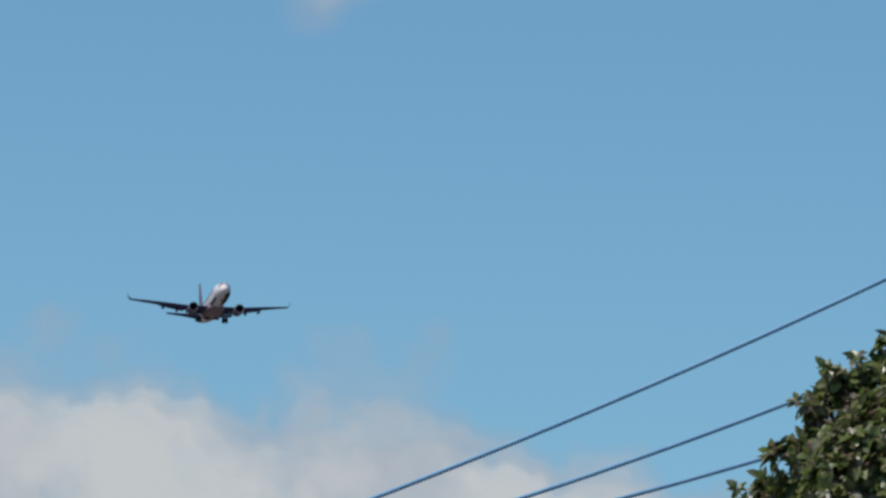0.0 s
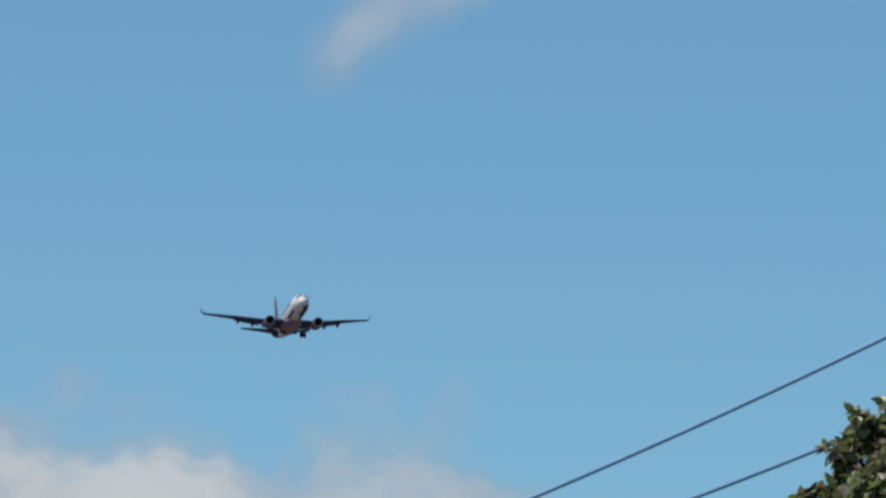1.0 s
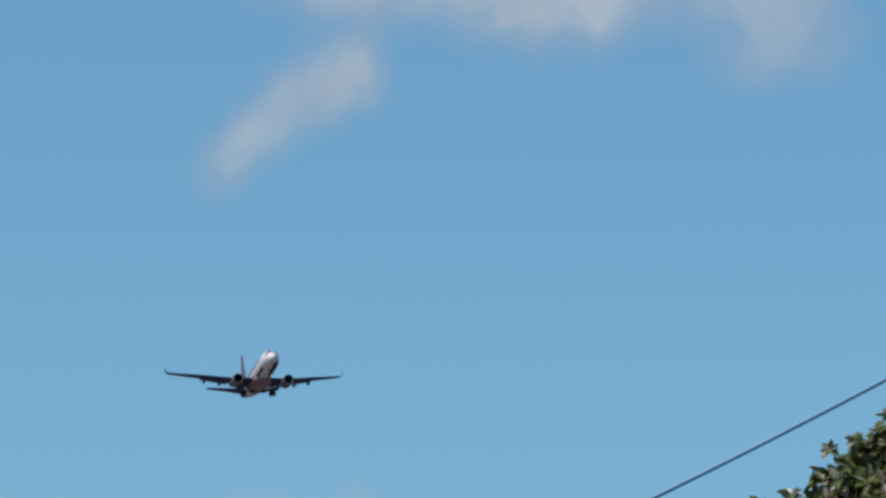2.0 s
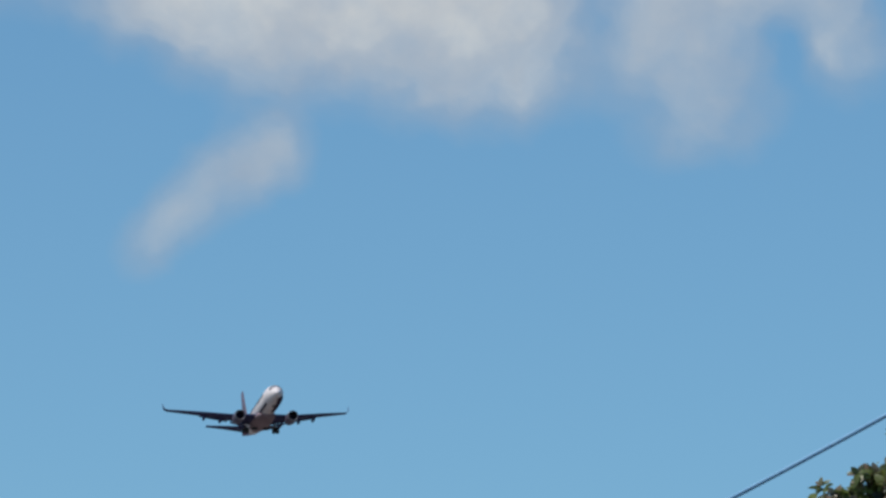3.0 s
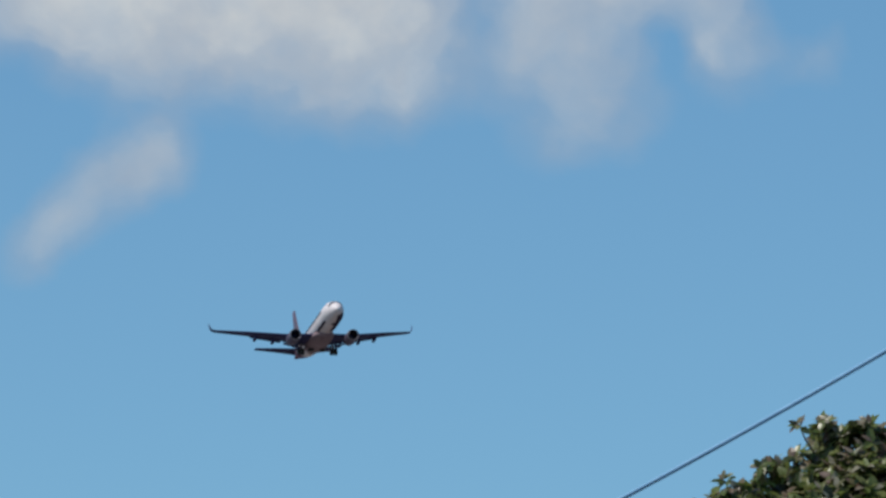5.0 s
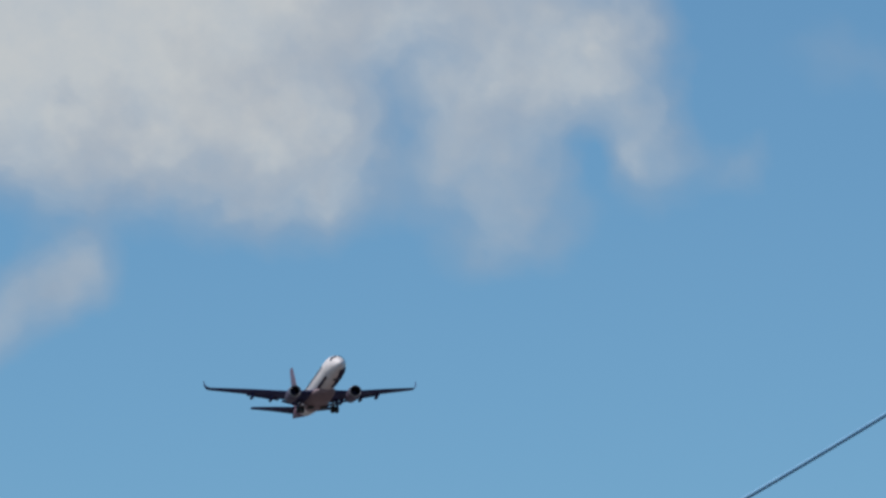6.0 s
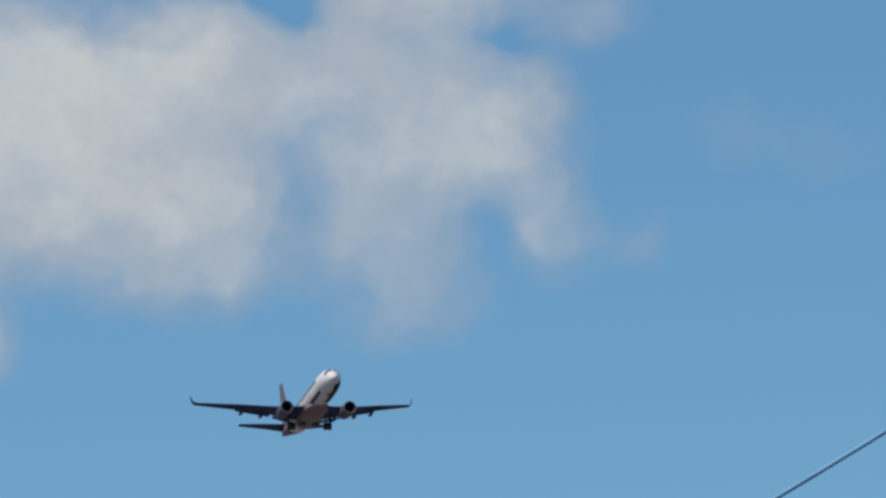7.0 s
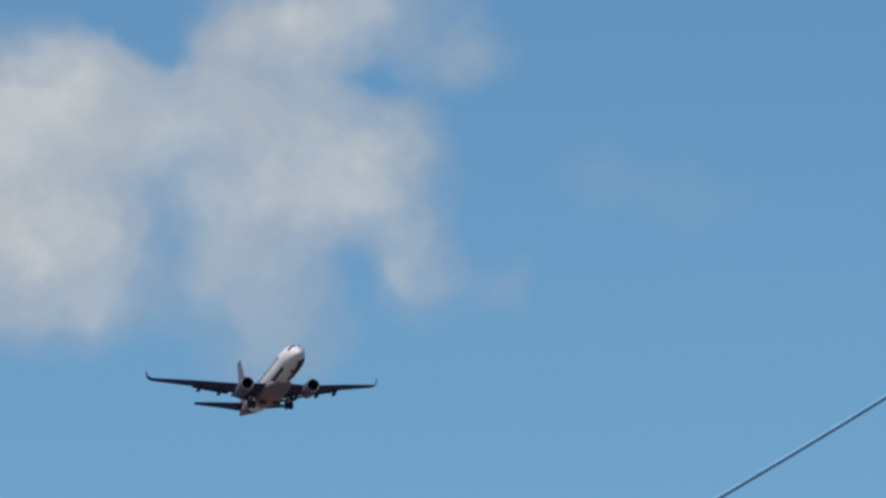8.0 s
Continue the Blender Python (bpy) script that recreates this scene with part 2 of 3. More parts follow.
def build_cloud(label, puffs, holes, low, depth, ragged, away, step=9, seed=0.0, margin=150, top=1.0):
    """One cloud: a bulging sheet whose cover grows with the summed depth of its puffs, broken up by noise."""
    x0, x1 = min(p[0] - p[2] for p in puffs) - margin, max(p[0] + p[2] for p in puffs) + margin
    y0, y1 = min(p[1] - p[3] for p in puffs) - margin, max(p[1] + p[3] for p in puffs) + margin
    nx, ny = int((x1 - x0) / step) + 1, int((y1 - y0) / step) + 1
    verts, faces, cover = [], [], []
    for j in range(ny):
        for i in range(nx):
            x, y = x0 + i * step, y0 + j * step
            q = Vector((x / 210, y / 210, seed))
            wx = x + ragged * 70 * noise.fractal(q, 0.9, 2.0, 5)
            wy = y + ragged * 70 * noise.fractal(q + Vector((7.3, 2.1, 5)), 0.9, 2.0, 5)
            f = 0.0
            for px, py, rx, ry, w in puffs:
                f += w * math.exp(-1.3 * (((wx - px) / rx) ** 2 + ((wy - py) / ry) ** 2))
            for px, py, rx, ry, w in holes:
                f -= w * math.exp(-1.3 * (((wx - px) / rx) ** 2 + ((wy - py) / ry) ** 2))
            f *= 1 + ragged * 0.5 * noise.fractal(q * 2.6 + Vector((1.7, 4.2, 0)), 1.0, 2.1, 6)
            s = 1 - math.exp(-depth * max(0.0, f - low))
            edge = min(i, nx - 1 - i, j, ny - 1 - j) / 6
            s *= min(1.0, edge) * top
            cover.append(s)
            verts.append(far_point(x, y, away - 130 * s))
    for j in range(ny - 1):
        for i in range(nx - 1):
            a = j * nx + i
            if max(cover[a], cover[a + 1], cover[a + nx], cover[a + nx + 1]) > 0.002:
                faces.append((a, a + 1, a + nx + 1, a + nx))
    me = bpy.data.meshes.new("cloud")
    me.from_pydata(verts, [], faces)
    me.attributes.new("cover", "FLOAT", "POINT").data.foreach_set("value", cover)
    me.materials.append(CLOUD)
    me.shade_smooth()
    tagged(new("cloud", me), label, "cloud", kind="structure")


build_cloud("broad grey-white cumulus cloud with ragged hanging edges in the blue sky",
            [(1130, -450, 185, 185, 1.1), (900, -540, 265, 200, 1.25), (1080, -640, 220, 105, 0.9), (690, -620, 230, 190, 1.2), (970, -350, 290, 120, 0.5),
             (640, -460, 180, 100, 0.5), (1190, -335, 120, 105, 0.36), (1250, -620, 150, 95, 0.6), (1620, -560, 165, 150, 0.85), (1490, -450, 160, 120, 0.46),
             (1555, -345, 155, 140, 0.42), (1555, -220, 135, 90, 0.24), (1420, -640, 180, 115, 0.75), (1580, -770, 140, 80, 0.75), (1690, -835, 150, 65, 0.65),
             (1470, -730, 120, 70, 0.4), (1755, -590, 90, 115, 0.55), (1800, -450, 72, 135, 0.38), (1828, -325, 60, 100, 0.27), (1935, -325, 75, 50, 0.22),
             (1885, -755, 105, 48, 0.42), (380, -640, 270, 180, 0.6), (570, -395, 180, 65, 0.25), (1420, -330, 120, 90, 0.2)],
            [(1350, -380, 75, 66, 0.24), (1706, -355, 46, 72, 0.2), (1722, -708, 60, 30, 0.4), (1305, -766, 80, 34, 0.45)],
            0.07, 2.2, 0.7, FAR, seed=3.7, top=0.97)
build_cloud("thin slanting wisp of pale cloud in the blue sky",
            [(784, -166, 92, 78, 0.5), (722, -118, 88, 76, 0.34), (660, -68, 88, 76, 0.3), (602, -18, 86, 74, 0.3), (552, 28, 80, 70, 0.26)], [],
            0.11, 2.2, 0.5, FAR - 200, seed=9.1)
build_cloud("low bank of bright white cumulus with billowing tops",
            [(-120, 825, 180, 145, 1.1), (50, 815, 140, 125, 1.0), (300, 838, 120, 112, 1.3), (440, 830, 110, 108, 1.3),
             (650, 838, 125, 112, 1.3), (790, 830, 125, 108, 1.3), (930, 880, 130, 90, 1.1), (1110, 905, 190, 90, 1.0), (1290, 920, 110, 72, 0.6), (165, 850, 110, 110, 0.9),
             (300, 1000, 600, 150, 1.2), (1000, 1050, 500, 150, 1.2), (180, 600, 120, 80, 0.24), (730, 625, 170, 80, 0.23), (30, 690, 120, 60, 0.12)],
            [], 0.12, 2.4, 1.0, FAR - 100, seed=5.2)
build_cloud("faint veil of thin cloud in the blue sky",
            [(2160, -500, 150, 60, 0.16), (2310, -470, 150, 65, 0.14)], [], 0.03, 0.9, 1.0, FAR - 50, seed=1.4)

# ---- overhead cables ----
def build_cable(height, slope, bend, x0, x1):
    """A hanging cable: at x its height is a parabola."""
    xs = [x0 + (x1 - x0) * i / 80 for i in range(81)]
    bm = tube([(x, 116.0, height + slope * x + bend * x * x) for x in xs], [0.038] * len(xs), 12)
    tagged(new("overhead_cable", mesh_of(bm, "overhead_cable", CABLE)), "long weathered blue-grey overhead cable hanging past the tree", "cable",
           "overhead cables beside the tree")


build_cable(16.2004, 0.44532, 0.0056147, -12, 24)
build_cable(15.3749, 0.35506, 0.0070515, -12, 20)
build_cable(15.0763, 0.27729, 0.0060685, -12, 16)


# ---- tree ----
OUTLINE_LOBES = (  # x and z from the top of the crown, depth, radius
    (-4.03, -4.97, 0.3, 0.82), (-3.93, -4.07, 0, 0.52), (-3.53, -3.29, 0.2, 0.32), (-3.73, -3.05, -0.2, 0.13), (-3.23, -2.84, 0.1, 0.32), (-3.43, -2.61, -0.2, 0.12),
    (-2.83, -2.64, 0.2, 0.32), (-2.13, -2.14, -0.1, 0.42), (-2.06, -1.7, 0.1, 0.18), (-1.83, -2.09, 0.2, 0.36), (-1.43, -1.35, -0.2, 0.26), (-0.88, -1.14, 0.1, 0.32),
    (-0.48, -1.07, -0.1, 0.3), (-0.05, -0.72, 0.1, 0.32), (-0.08, -0.36, 0.0, 0.16), (0.35, -0.62, -0.1, 0.36), (0.6, -0.4, 0.1, 0.16), (0.85, -0.72, 0.0, 0.34),
    (1.15, -0.8, 0.2, 0.34), (1.6, -0.84, 0.0, 0.38), (2.1, -1.0, 0.0, 0.5), (2.6, -0.9, 0.1, 0.55), (3.1, -0.5, 0.1, 0.5), (4.1, 0.45, 0.0, 0.6), (4.6, -0.6, 0.2, 0.9),
    (-3.3, -5.7, 0.5, 1.6), (3, -6.3, 0.3, 2.1), (4, -2.6, 0, 1.6))
INNER_LOBES = (
    (-1.72, -1.6, 0.0, 0.3), (-2.4, -2.2, 0.1, 0.3), (-1.45, -1.8, -0.2, 0.4), (-2.1, -2.5, -0.1, 0.4),
    (-2.0, -4.4, -1.2, 1.7), (0.15, -3.6, -1.3, 1.9), (2.1, -4.3, -1.0, 2.0), (-0.9, -6.0, -0.6, 2.5), (0.6, -2.6, -1.3, 1.25), (1.7, -2.9, -1.6, 1.2),
    (-0.6, -3.0, -1.7, 1.2), (-1.6, -3.6, -1.9, 1.1), (-2.7, -4.3, -1.4, 1.1), (0.5, -4.0, -2.6, 1.4), (-0.2, -3.7, 1.8, 1.8), (1.8, -4.4, 2.2, 2.0),
    (-2.2, -5.3, 2.0, 1.8), (0.45, -1.75, -0.8, 0.85), (1.35, -2.1, -0.9, 0.95), (-0.4, -2.15, -0.9, 0.85), (-1.2, -2.8, -1.1, 0.9),
    (-3.3, -3.95, -0.3, 0.6), (-2.5, -3.15, -0.3, 0.46), (-1.75, -2.5, -0.3, 0.5), (-0.95, -1.85, -0.3, 0.5), (-0.1, -1.45, -0.3, 0.55), (0.7, -1.5, -0.3, 0.6),
    (1.5, -1.6, -0.3, 0.6), (-2.95, -3.5, -0.3, 0.5), (2.4, -2.2, -0.4, 0.9), (3.2, -1.6, -0.2, 0.8))
LOBES = OUTLINE_LOBES + INNER_LOBES
TOP = Vector((9.57, 108.1, 19.61))


def leaf_shape(rng, length):
    """Corners and faces of one broad, folded, drooping leaf along +x."""
    w, droop, fold = length * rng.uniform(0.24, 0.36), length * rng.uniform(0.05, 0.4), length * rng.uniform(0.03, 0.1)
    v = [(0, 0, 0), (length * 0.35, w, fold - droop * 0.15), (length * 0.4, 0, -droop * 0.15), (length * 0.35, -w, fold - droop * 0.15),
         (length * 0.75, w * 0.7, fold * 0.6 - droop * 0.55), (length * 0.75, 0, -droop * 0.55), (length * 0.75, -w * 0.7, fold * 0.6 - droop * 0.55),
         (length, 0, -droop)]
    f = [(0, 2, 1), (0, 3, 2), (1, 2, 5, 4), (2, 3, 6, 5), (4, 5, 7), (5, 6, 7)]
    return v, f


def rosette(rng, at, way, count, size):
    """Poses and lengths of the leaves round a twig's end."""
    way = way.normalized()
    side = way.cross(Vector((0.2, 0.3, 0.93))).normalized()
    first = rng.uniform(0, 6.28)
    for k in range(count):
        a = first + 6.283 * k / count + rng.uniform(-0.35, 0.35)
        out_way = (math.cos(a) * side + math.sin(a) * way.cross(side) + way * rng.uniform(0.0, 0.9)).normalized()
        up = (way + Vector((0, 0, 0.5))).normalized()
        y = up.cross(out_way).normalized()
        m = Matrix((out_way, y, out_way.cross(y))).transposed().to_4x4()
        m.translation = at + way * rng.uniform(-0.05, 0.05)
        yield m, size * rng.uniform(0.7, 1.25)


def build_tree():
    rng = random.Random(11)
    tree = tagged(new("tree"), "broad-leaved tree with glossy dark green leaf clusters and browned leaves", "tree")
    base = Vector((TOP.x + 0.4, TOP.y + 0.3, 0))
    tree.location = base
    shift = -base
    # trunk and limbs
    trunk = [(0, 0, -0.1), (0.05, 0.02, 2.5), (-0.1, 0.1, 5.5), (0.1, 0.0, 8.5), (0.0, 0.1, 12.0), (-0.2, 0.0, 15.5)]
    part("trunk", tube(trunk, [0.46, 0.36, 0.31, 0.26, 0.18, 0.08], 14), BARK, tree, "rough grey-brown trunk")
    for i, (lx, lz, ly, r) in enumerate(LOBES):
        end = TOP + Vector((lx, ly, lz)) + shift
        k = 2 + i % 3
        start = Vector(trunk[k])
        mid = start.lerp(end, 0.5) + Vector((0, 0, 0.5))
        bm = tube([start, start.lerp(mid, 0.5), mid, mid.lerp(end, 0.6), end], [0.13, 0.11, 0.08, 0.06, 0.03], 8)
        for _ in range(7):
            tip = end + Vector((rng.gauss(0, 1), rng.gauss(0, 1), rng.gauss(0.4, 1))).normalized() * r * 0.9
            tube([mid.lerp(end, 0.8), end.lerp(tip, 0.5) + Vector((0, 0, 0.1)), tip], [0.03, 0.02, 0.008], 5, bm)
        part("limb", bm, BARK, tree)
    # leaf clusters on the lobes
    verts, faces, single = [], [], []
    for lx, lz, ly, r in LOBES:
        c = TOP + Vector((lx, ly, lz))
        for _ in range(int(5 + 240 * r * r)):
            d = Vector((rng.gauss(0, 1), rng.gauss(0, 1), rng.gauss(0.1, 1))).normalized()
            bumpy = 1 + 0.22 * noise.noise(c + d * 1.6 * r) + 0.1 * noise.noise((c + d * r) * 3.1)
            depth = rng.choice((1.0, 0.98, 0.95, 0.9, 0.83, 0.74, 0.6)) * bumpy
            at = c + d * r * depth
            if any((at - TOP - Vector((qx, qy, qz))).length < 0.62 * qr for qx, qz, qy, qr in LOBES if (qx, qz, qy) != (lx, lz, ly)):
                continue
            way = d + Vector((rng.gauss(0, 0.3), rng.gauss(0, 0.3), 0.35))
            near = depth > 0.97 and at.z > 15.0 and d.y < -0.1 and at.x < 12
            for m, size in rosette(rng, at, way, rng.randint(5, 8), 0.22):
                if near and len(single) < 290 and rng.random() < 0.24:
                    single.append((m, size))
                    continue
                v, f = leaf_shape(rng, size)
                n = len(verts)
                verts += [m @ Vector(p) + shift for p in v]
                faces += [tuple(n + i for i in q) for q in f]
    # twigs that stand out of the outline, each with a rosette
    for tx, tz, ty, root_x in ((-0.5, -0.27, -0.3, 0.3), (-0.1, -0.2, -0.2, 0.1), (-4.8, -4.38, -0.3, 0.4), (-3.95, -3.02, -0.3, 0.4), (-3.55, -2.5, -0.3, 0.3), (-3.1, -2.3, -0.2, 0.2),
                               (-2.5, -1.62, -0.3, 0.4), (-2.15, -1.5, -0.3, 0.2), (-1.62, -1.07, -0.2, 0.3), (-1.08, -0.9, -0.3, 0.3), (-0.58, -0.76, -0.3, 0.2), (0.58, -0.24, -0.1, 0.1),
                               (1.5, -0.5, 0.0, 0.1), (3.66, 0.98, -0.2, 0.4)):
        tip = TOP + Vector((tx, ty, tz))
        root = tip + Vector((root_x, 0.2, -0.5))
        part("twig", tube([root + shift, root.lerp(tip, 0.6) + shift + Vector((-0.03, 0, 0)), tip + shift], [0.02, 0.014, 0.008], 5), BARK, tree)
        for m, size in rosette(rng, tip, Vector((-0.4, -0.7, 0.4)), 8, 0.19):
            v, f = leaf_shape(rng, size)
            n = len(verts)
            verts += [m @ Vector(p) + shift for p in v]
            faces += [tuple(n + i for i in q) for q in f]
    me = bpy.data.meshes.new("crown")
    me.from_pydata(verts, [], faces)
    me.materials.append(LEAF)
    crown = new("crown", me)
    crown.parent = tree
    tagged(crown, "dense clusters of broad green leaves", kind="stuff")
    shapes = []
    for _ in range(6):
        v, f = leaf_shape(rng, 1.0)
        me = bpy.data.meshes.new("leaf")
        me.from_pydata(v, [], f)
        me.materials.append(LEAF)
        shapes.append(me)
    for i, (m, size) in enumerate(single):
        ob = new("leaf", shapes[i % 6])
        ob.parent = tree
        ob.matrix_basis = Matrix.Translation(shift) @ m @ Matrix.Scale(size, 4)


build_tree()


# ---- airliner ----
K, EZ = 0.00648, -1.6  # the airliner's size in the scene, to its own drawing in metres


def ring_at(y, w, h, z, n=28, flat=0.0):
    """A fuselage section at y: half width, half height, height of its centre."""
    return [Vector((w * math.cos(a), y, z + h * math.sin(a) * (1 - flat if math.sin(a) < 0 else 1))) * K
            for a in (2 * math.pi * i / n for i in range(n))]


def foil(le, chord, thick, n=9):
    """A wing section in the y-z plane, from its leading edge le (x, y, z), the chord running back."""
    up = [(t, thick * chord * 5 * (0.2969 * math.sqrt(t) - 0.126 * t - 0.3516 * t * t + 0.2843 * t ** 3 - 0.1015 * t ** 4))
          for t in ((1 - math.cos(math.pi * i / n)) / 2 for i in range(n + 1))]
    pts = [(t, h) for t, h in reversed(up)] + [(t, -h * 0.75) for t, h in up[1:-1]]
    return [Vector((le[0], le[1] - t * chord, le[2] + h)) * K for t, h in pts]


def build_airliner():
    plane = tagged(new("airliner"), "white twin-engine jet airliner in flight with reddish tail fin", "airplane")
    # body
    stations = [(18.0, 0.06, 0.06, -0.55), (17.8, 0.40, 0.38, -0.52), (17.2, 0.84, 0.82, -0.42), (16.2, 1.26, 1.3, -0.25), (15.0, 1.55, 1.65, -0.08),
                (13.4, 1.74, 1.86, 0.0), (11.5, 1.78, 1.92, 0.0), (4.0, 1.78, 1.92, 0.0), (-4.0, 1.78, 1.92, 0.0), (-7.0, 1.72, 1.84, 0.06),
                (-10.0, 1.5, 1.6, 0.26)]
    body = part("fuselage", loft([ring_at(*s) for s in stations]), WHITE, plane)
    tail = [(-10.0, 1.5, 1.6, 0.26), (-13.0, 1.16, 1.22, 0.56), (-16.0, 0.78, 0.82, 0.9), (-18.5, 0.42, 0.46, 1.14), (-20.2, 0.12, 0.15, 1.25)]
    part("tail_cone", loft([ring_at(*s) for s in tail]), PINK, plane, "dull pinkish-red tail cone")
    belly = [(7.5, 0.7, 0.3, -1.75), (6.0, 1.6, 0.75, -1.65), (3.5, 1.95, 0.9, -1.45), (-2.0, 2.0, 0.9, -1.45), (-4.2, 1.6, 0.65, -1.5), (-6.0, 0.7, 0.25, -1.6)]
    part("belly_fairing", loft([ring_at(*s) for s in belly]), BEIGE, plane, "grey-brown wing-to-body fairing")
    # cockpit panes, each a small bowed pane lying on the nose
    for s in (-1, 1):
        for k in range(3):
            a0, a1 = 84 - k * 20, 66 - k * 20
            quad = []
            for y, a in ((16.3, a0), (16.3, a1), (15.75, a1), (15.75, a0)):
                i = 0 if y > 16 else 1
                w, h, z = ((1.24, 1.27, -0.27), (1.38, 1.44, -0.18))[i]
                quad.append(Vector((s * w * math.cos(radians(a)) * 1.03, y, z + h * math.sin(radians(a)) * 1.03)) * K)
            bm = bmesh.new()
            lo = [bm.verts.new(p) for p in quad]
            hi = [bm.verts.new(p + Vector((0, 0.06, 0.05)) * K) for p in quad]
            bm.faces.new(lo), bm.faces.new(hi)
            for i in range(4):
                bm.faces.new((lo[i], lo[(i + 1) % 4], hi[(i + 1) % 4], hi[i]))
            part("cockpit_pane", bm, GLASS, body, "dark cockpit window", smooth=False)
    # shade under the nose and its edge along the forward body, painted on the skin
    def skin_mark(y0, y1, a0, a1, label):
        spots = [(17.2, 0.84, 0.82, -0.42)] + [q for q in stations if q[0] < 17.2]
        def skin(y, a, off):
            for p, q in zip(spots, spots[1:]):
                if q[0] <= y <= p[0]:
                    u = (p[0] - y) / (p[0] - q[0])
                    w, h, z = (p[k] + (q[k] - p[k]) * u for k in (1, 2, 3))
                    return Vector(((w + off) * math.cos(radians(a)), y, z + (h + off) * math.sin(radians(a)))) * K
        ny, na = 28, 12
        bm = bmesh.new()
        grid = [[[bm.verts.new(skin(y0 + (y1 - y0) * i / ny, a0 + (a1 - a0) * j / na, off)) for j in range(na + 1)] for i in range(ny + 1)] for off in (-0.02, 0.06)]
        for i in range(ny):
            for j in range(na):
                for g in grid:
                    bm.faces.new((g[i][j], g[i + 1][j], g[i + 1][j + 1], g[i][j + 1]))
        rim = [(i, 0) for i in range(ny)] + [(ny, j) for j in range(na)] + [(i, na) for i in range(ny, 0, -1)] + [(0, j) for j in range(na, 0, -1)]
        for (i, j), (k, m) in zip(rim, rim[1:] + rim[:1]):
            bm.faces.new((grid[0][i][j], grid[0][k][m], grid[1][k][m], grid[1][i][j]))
        part("shade_mark", bm, BODY_SHADE, body, label)
    skin_mark(16.8, 8.6, 205, 262, "painted shade under the nose")
    skin_mark(12.8, 4.2, -50, -37, "dark stripe of painted shade along the body")
    # cabin windows along both sides
    bm = bmesh.new()
    bmesh.ops.create_cube(bm, size=1, matrix=Matrix.Diagonal((0.06 * K, 0.26 * K, 0.36 * K, 1)))
    bmesh.ops.bevel(bm, geom=bm.edges[:], offset=0.02 * K, segments=1, affect="EDGES")
    pane = mesh_of(bm, "cabin_window", GLASS)
    for s in (-1, 1):
        for k in range(38):
            ob = new("cabin_window", pane)
            ob.parent = body
            ob.location = Vector((s * 1.84, 12.2 - k * 0.56, 0.45)) * K
            ob.rotation_euler = (0, -s * 0.22, 0)
    # wings
    for s in (-1, 1):
        sections = [((0.6, 5.0, -1.3), 8.6, 0.12), ((1.9, 4.2, -1.2), 7.6, 0.12), ((5.6, 2.0, -0.62), 4.6, 0.12), ((11.4, -1.1, 0.64), 2.9, 0.11),
                    ((16.8, -4.1, 1.72), 1.55, 0.10)]
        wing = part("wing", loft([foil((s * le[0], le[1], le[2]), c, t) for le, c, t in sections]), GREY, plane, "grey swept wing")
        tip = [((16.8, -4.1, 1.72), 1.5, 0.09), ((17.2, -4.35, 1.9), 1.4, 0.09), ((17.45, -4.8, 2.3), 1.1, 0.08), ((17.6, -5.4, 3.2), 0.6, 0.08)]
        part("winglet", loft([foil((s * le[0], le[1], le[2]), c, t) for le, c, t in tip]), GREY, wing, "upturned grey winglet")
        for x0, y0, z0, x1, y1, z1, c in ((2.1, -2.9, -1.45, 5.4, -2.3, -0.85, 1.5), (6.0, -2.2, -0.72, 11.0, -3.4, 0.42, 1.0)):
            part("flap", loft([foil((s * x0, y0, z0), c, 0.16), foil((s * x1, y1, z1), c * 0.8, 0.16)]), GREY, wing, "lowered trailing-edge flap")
        for x, y, z in ((3.9, 0.4, -1.35), (7.4, -0.6, -0.55), (10.3, -1.4, 0.12)):
            fair = [Vector((s * x, y - 3.4 * t, z - 0.35 * math.sin(math.pi * t))) * K for t in (0, 0.2, 0.45, 0.7, 1.0)]
            part("flap_fairing", tube(fair, [r * K for r in (0.05, 0.22, 0.28, 0.22, 0.04)], 10), GREY, wing)
        # engine
        rings = [(5.6, 0.84), (5.75, 0.91), (5.6, 0.98), (4.8, 1.06), (3.6, 1.06), (2.2, 0.96), (1.3, 0.8)]
        eng = part("engine", loft([[Vector((s * 4.95 + r * math.cos(a), y, EZ + r * 0.96 * math.sin(a))) * K
                                    for a in (2 * math.pi * i / 28 for i in range(28))] for y, r in rings], cap=False), MAUVE, plane, "mauve-grey turbofan engine")
        lip = [(5.45, 0.80), (5.62, 0.86), (5.80, 0.92), (5.66, 0.985), (5.35, 1.015)]
        part("intake_lip", loft([[Vector((s * 4.95 + r * math.cos(a), y, EZ + r * 0.96 * math.sin(a))) * K
                                  for a in (2 * math.pi * i / 28 for i in range(28))] for y, r in lip], cap=False), METAL, eng, "bare metal intake lip")
        part("inner_duct", loft([[Vector((s * 4.95 + r * math.cos(a), y, EZ + r * 0.96 * math.sin(a))) * K
                                  for a in (2 * math.pi * i / 28 for i in range(28))] for y, r in ((5.45, 0.795), (4.6, 0.76))], cap=False), DARK, eng, "dark intake duct")
        bm = bmesh.new()
        for k in range(24):
            a, b = 2 * math.pi * k / 24, 2 * math.pi * (k + 0.7) / 24
            p = [Vector((s * 4.95 + r * math.cos(t), y, EZ + r * math.sin(t))) * K for r, t, y in ((0.2, a, 4.75), (0.74, a, 4.72), (0.74, b, 4.55), (0.2, b, 4.58))]
            bm.faces.new([bm.verts.new(q) for q in p])
        part("fan", bm, DARK, eng, "dark fan blades", smooth=False)
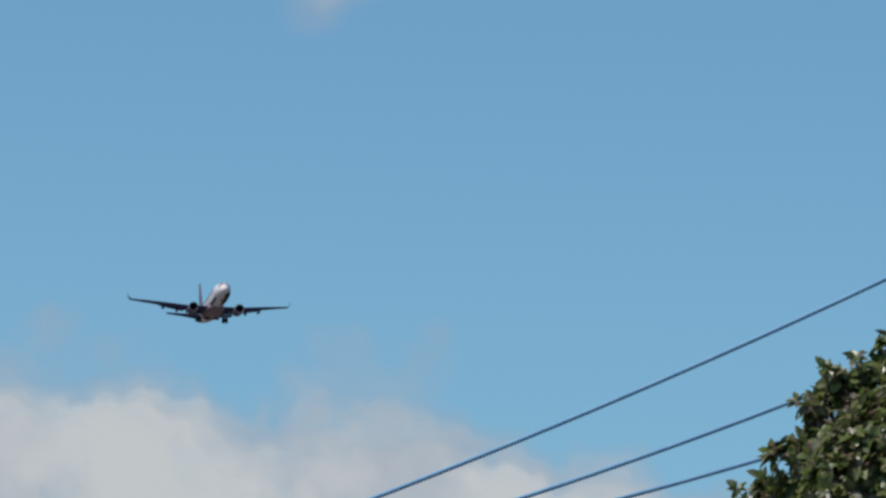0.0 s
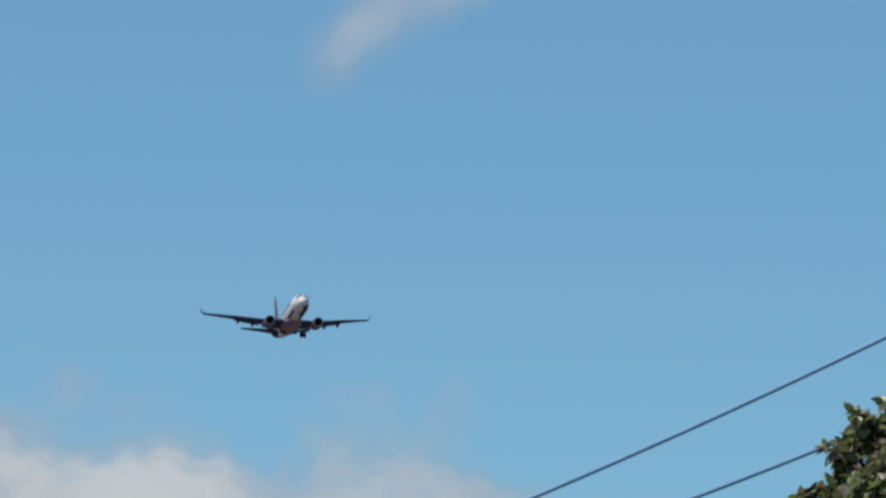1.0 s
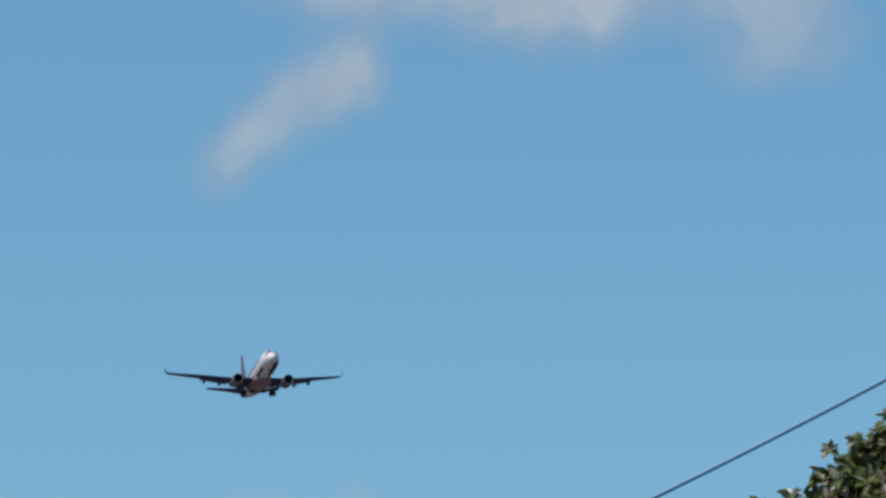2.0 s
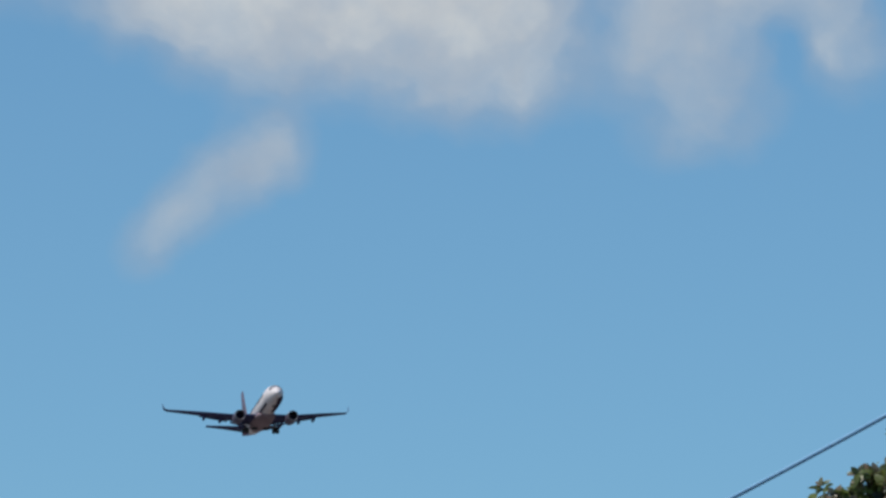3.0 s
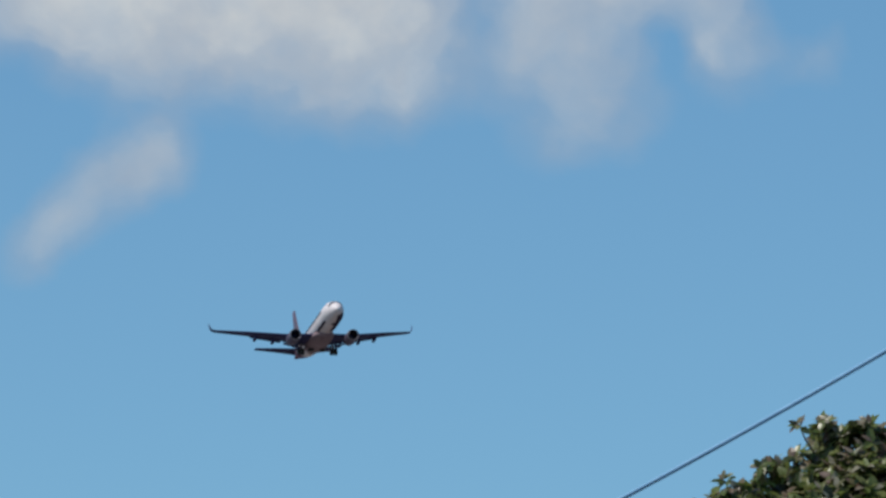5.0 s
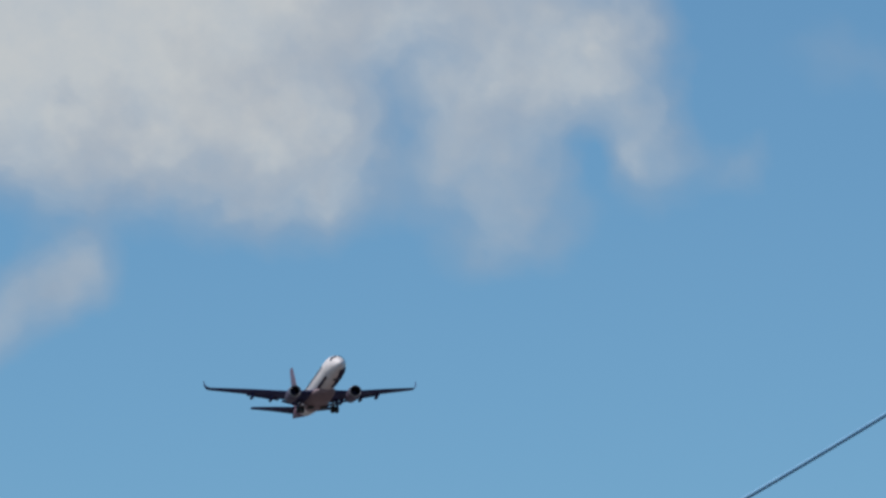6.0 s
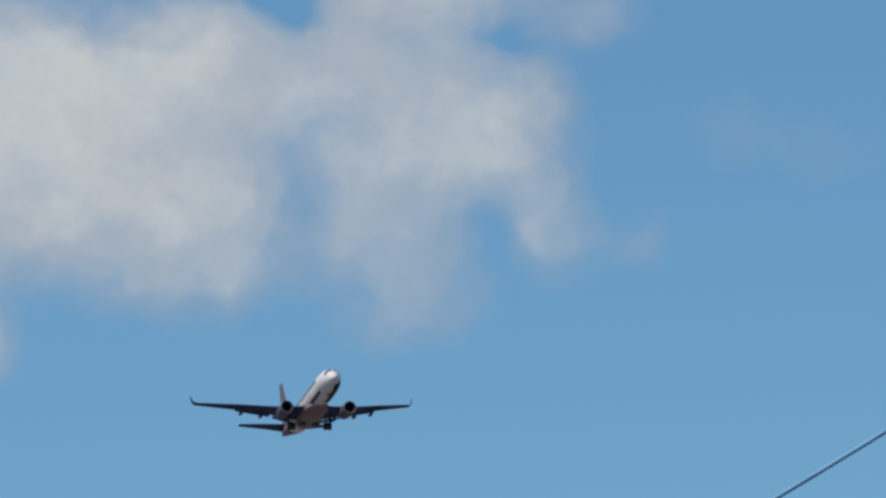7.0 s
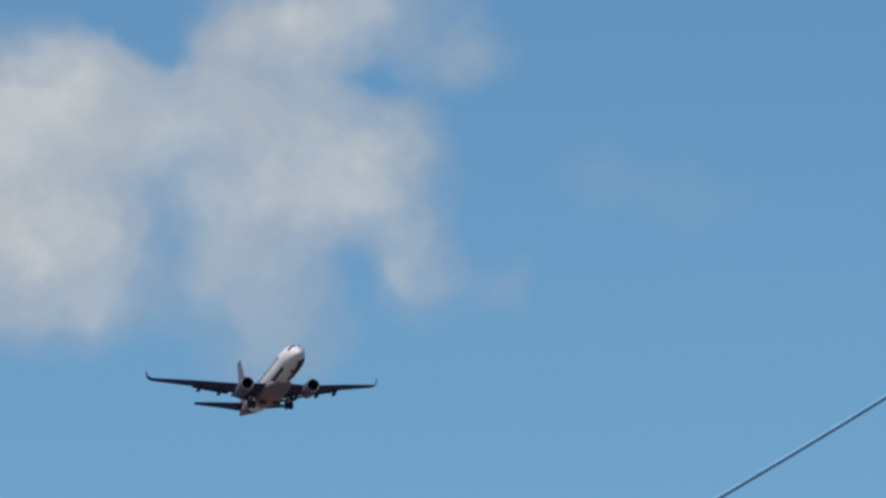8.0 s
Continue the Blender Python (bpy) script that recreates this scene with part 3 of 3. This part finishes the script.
        part("spinner", loft([ring_xz(s * 4.95, y, EZ, r) for y, r in ((4.55, 0.26), (4.85, 0.2), (5.05, 0.1), (5.12, 0.02))]), GREY, eng)
        part("exhaust", loft([ring_xz(s * 4.95, y, EZ, r) for y, r in ((1.6, 0.6), (0.6, 0.5), (0.0, 0.3), (-0.4, 0.06))]), DARK, eng, "dark exhaust cone")
        pyl = [[Vector((s * 4.95 + dx, y, z)) * K for dx, y, z in ((-w, y0, z0), (0, y0 + 0.35, z0), (w, y0, z0), (w, y1, z0), (0, y1 - 0.3, z0), (-w, y1, z0))]
               for w, y0, y1, z0 in ((0.18, 4.6, 0.4, EZ + 0.85), (0.2, 3.6, -0.6, -0.6))]
        part("pylon", loft(pyl), GREY, eng)
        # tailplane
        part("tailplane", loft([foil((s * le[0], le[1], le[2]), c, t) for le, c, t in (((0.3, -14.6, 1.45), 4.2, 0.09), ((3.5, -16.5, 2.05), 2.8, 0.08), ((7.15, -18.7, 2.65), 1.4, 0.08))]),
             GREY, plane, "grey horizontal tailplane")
        # main landing gear, half drawn in
        gear = part("main_landing_gear", tube([Vector((s * 2.5, -0.9, -1.2)) * K, Vector((s * 2.75, -1.1, -1.9)) * K, Vector((s * 2.85, -1.2, -2.8)) * K],
                                              [0.2 * K, 0.18 * K, 0.14 * K], 10), METAL, plane, "main gear leg with twin black tyres")
        part("side_brace", tube([Vector((s * 1.4, -1.2, -1.7)) * K, Vector((s * 2.8, -1.2, -2.4)) * K], [0.1 * K, 0.09 * K], 8), METAL, gear)
        part("gear_door", loft([[Vector((s * 3.3 + dx, y, z)) * K for dx, y in ((-0.05, -0.4), (0.05, -0.4), (0.05, -2.0), (-0.05, -2.0))] for z in (-1.2, -2.6)]), GREY, gear, "dark gear door", smooth=False)
        for dx in (-0.34, 0.34):
            wheel(part, gear, s * 2.85 + dx, -1.2, -2.8, 0.56, 0.28)
        part("wheel_well", loft([[Vector((s * 1.05 + r * math.cos(a), -1.3 + r * math.sin(a), z)) * K for a in (2 * math.pi * i / 18 for i in range(18))]
                                 for z, r in ((-2.35, 0.6), (-2.58, 0.56))]), DARK, plane, "dark open wheel well")
    # fin
    fin = [((0, -12.2, 1.5), 7.2, 0.05), ((0, -14.0, 2.6), 5.7, 0.09), ((0, -16.2, 5.8), 4.0, 0.09), ((0, -18.6, 9.4), 2.2, 0.09)]
    upright = []
    for le, c, t in fin:
        pts = foil((0, le[1], 0), c, t)
        upright.append([Vector((p.z, p.y, le[2] * K)) for p in pts])
    part("tail_fin", loft(upright), RED, plane, "red tail fin")
    part("nose_wheel_well", loft([[Vector((dx, y, z)) * K for dx, y in ((-0.25, 13.6), (0.25, 13.6), (0.25, 12.6), (-0.25, 12.6))] for z in (-1.6, -1.93)]), DARK, plane,
         "dark nose wheel well", smooth=False)
    plane.matrix_basis = pose(-0.3146, 9.9069, 3.0749, 5.322, 0.822, -170.057)


def ring_xz(x, y, z, r, n=20):
    return [Vector((x + r * math.cos(a), y, z + r * math.sin(a))) * K for a in (2 * math.pi * i / n for i in range(n))]


def wheel(make, gear, x, y, z, r, half):
    """A tyre with a rim, its axle along x."""
    def round_at(dx, q):
        return [Vector((x + dx, y + q * math.cos(a), z + q * math.sin(a))) * K for a in (2 * math.pi * i / 20 for i in range(20))]
    make("tyre", loft([round_at(dx, q) for dx, q in ((-half, r * 0.55), (-half, r * 0.85), (-half * 0.6, r), (half * 0.6, r), (half, r * 0.85), (half, r * 0.55))]), RUBBER, gear, "black tyre")
    make("rim", loft([round_at(dx, q) for dx, q in ((-half * 1.02, r * 0.3), (-half * 0.9, r * 0.54), (half * 0.9, r * 0.54), (half * 1.02, r * 0.3))]), METAL, gear)


build_airliner()
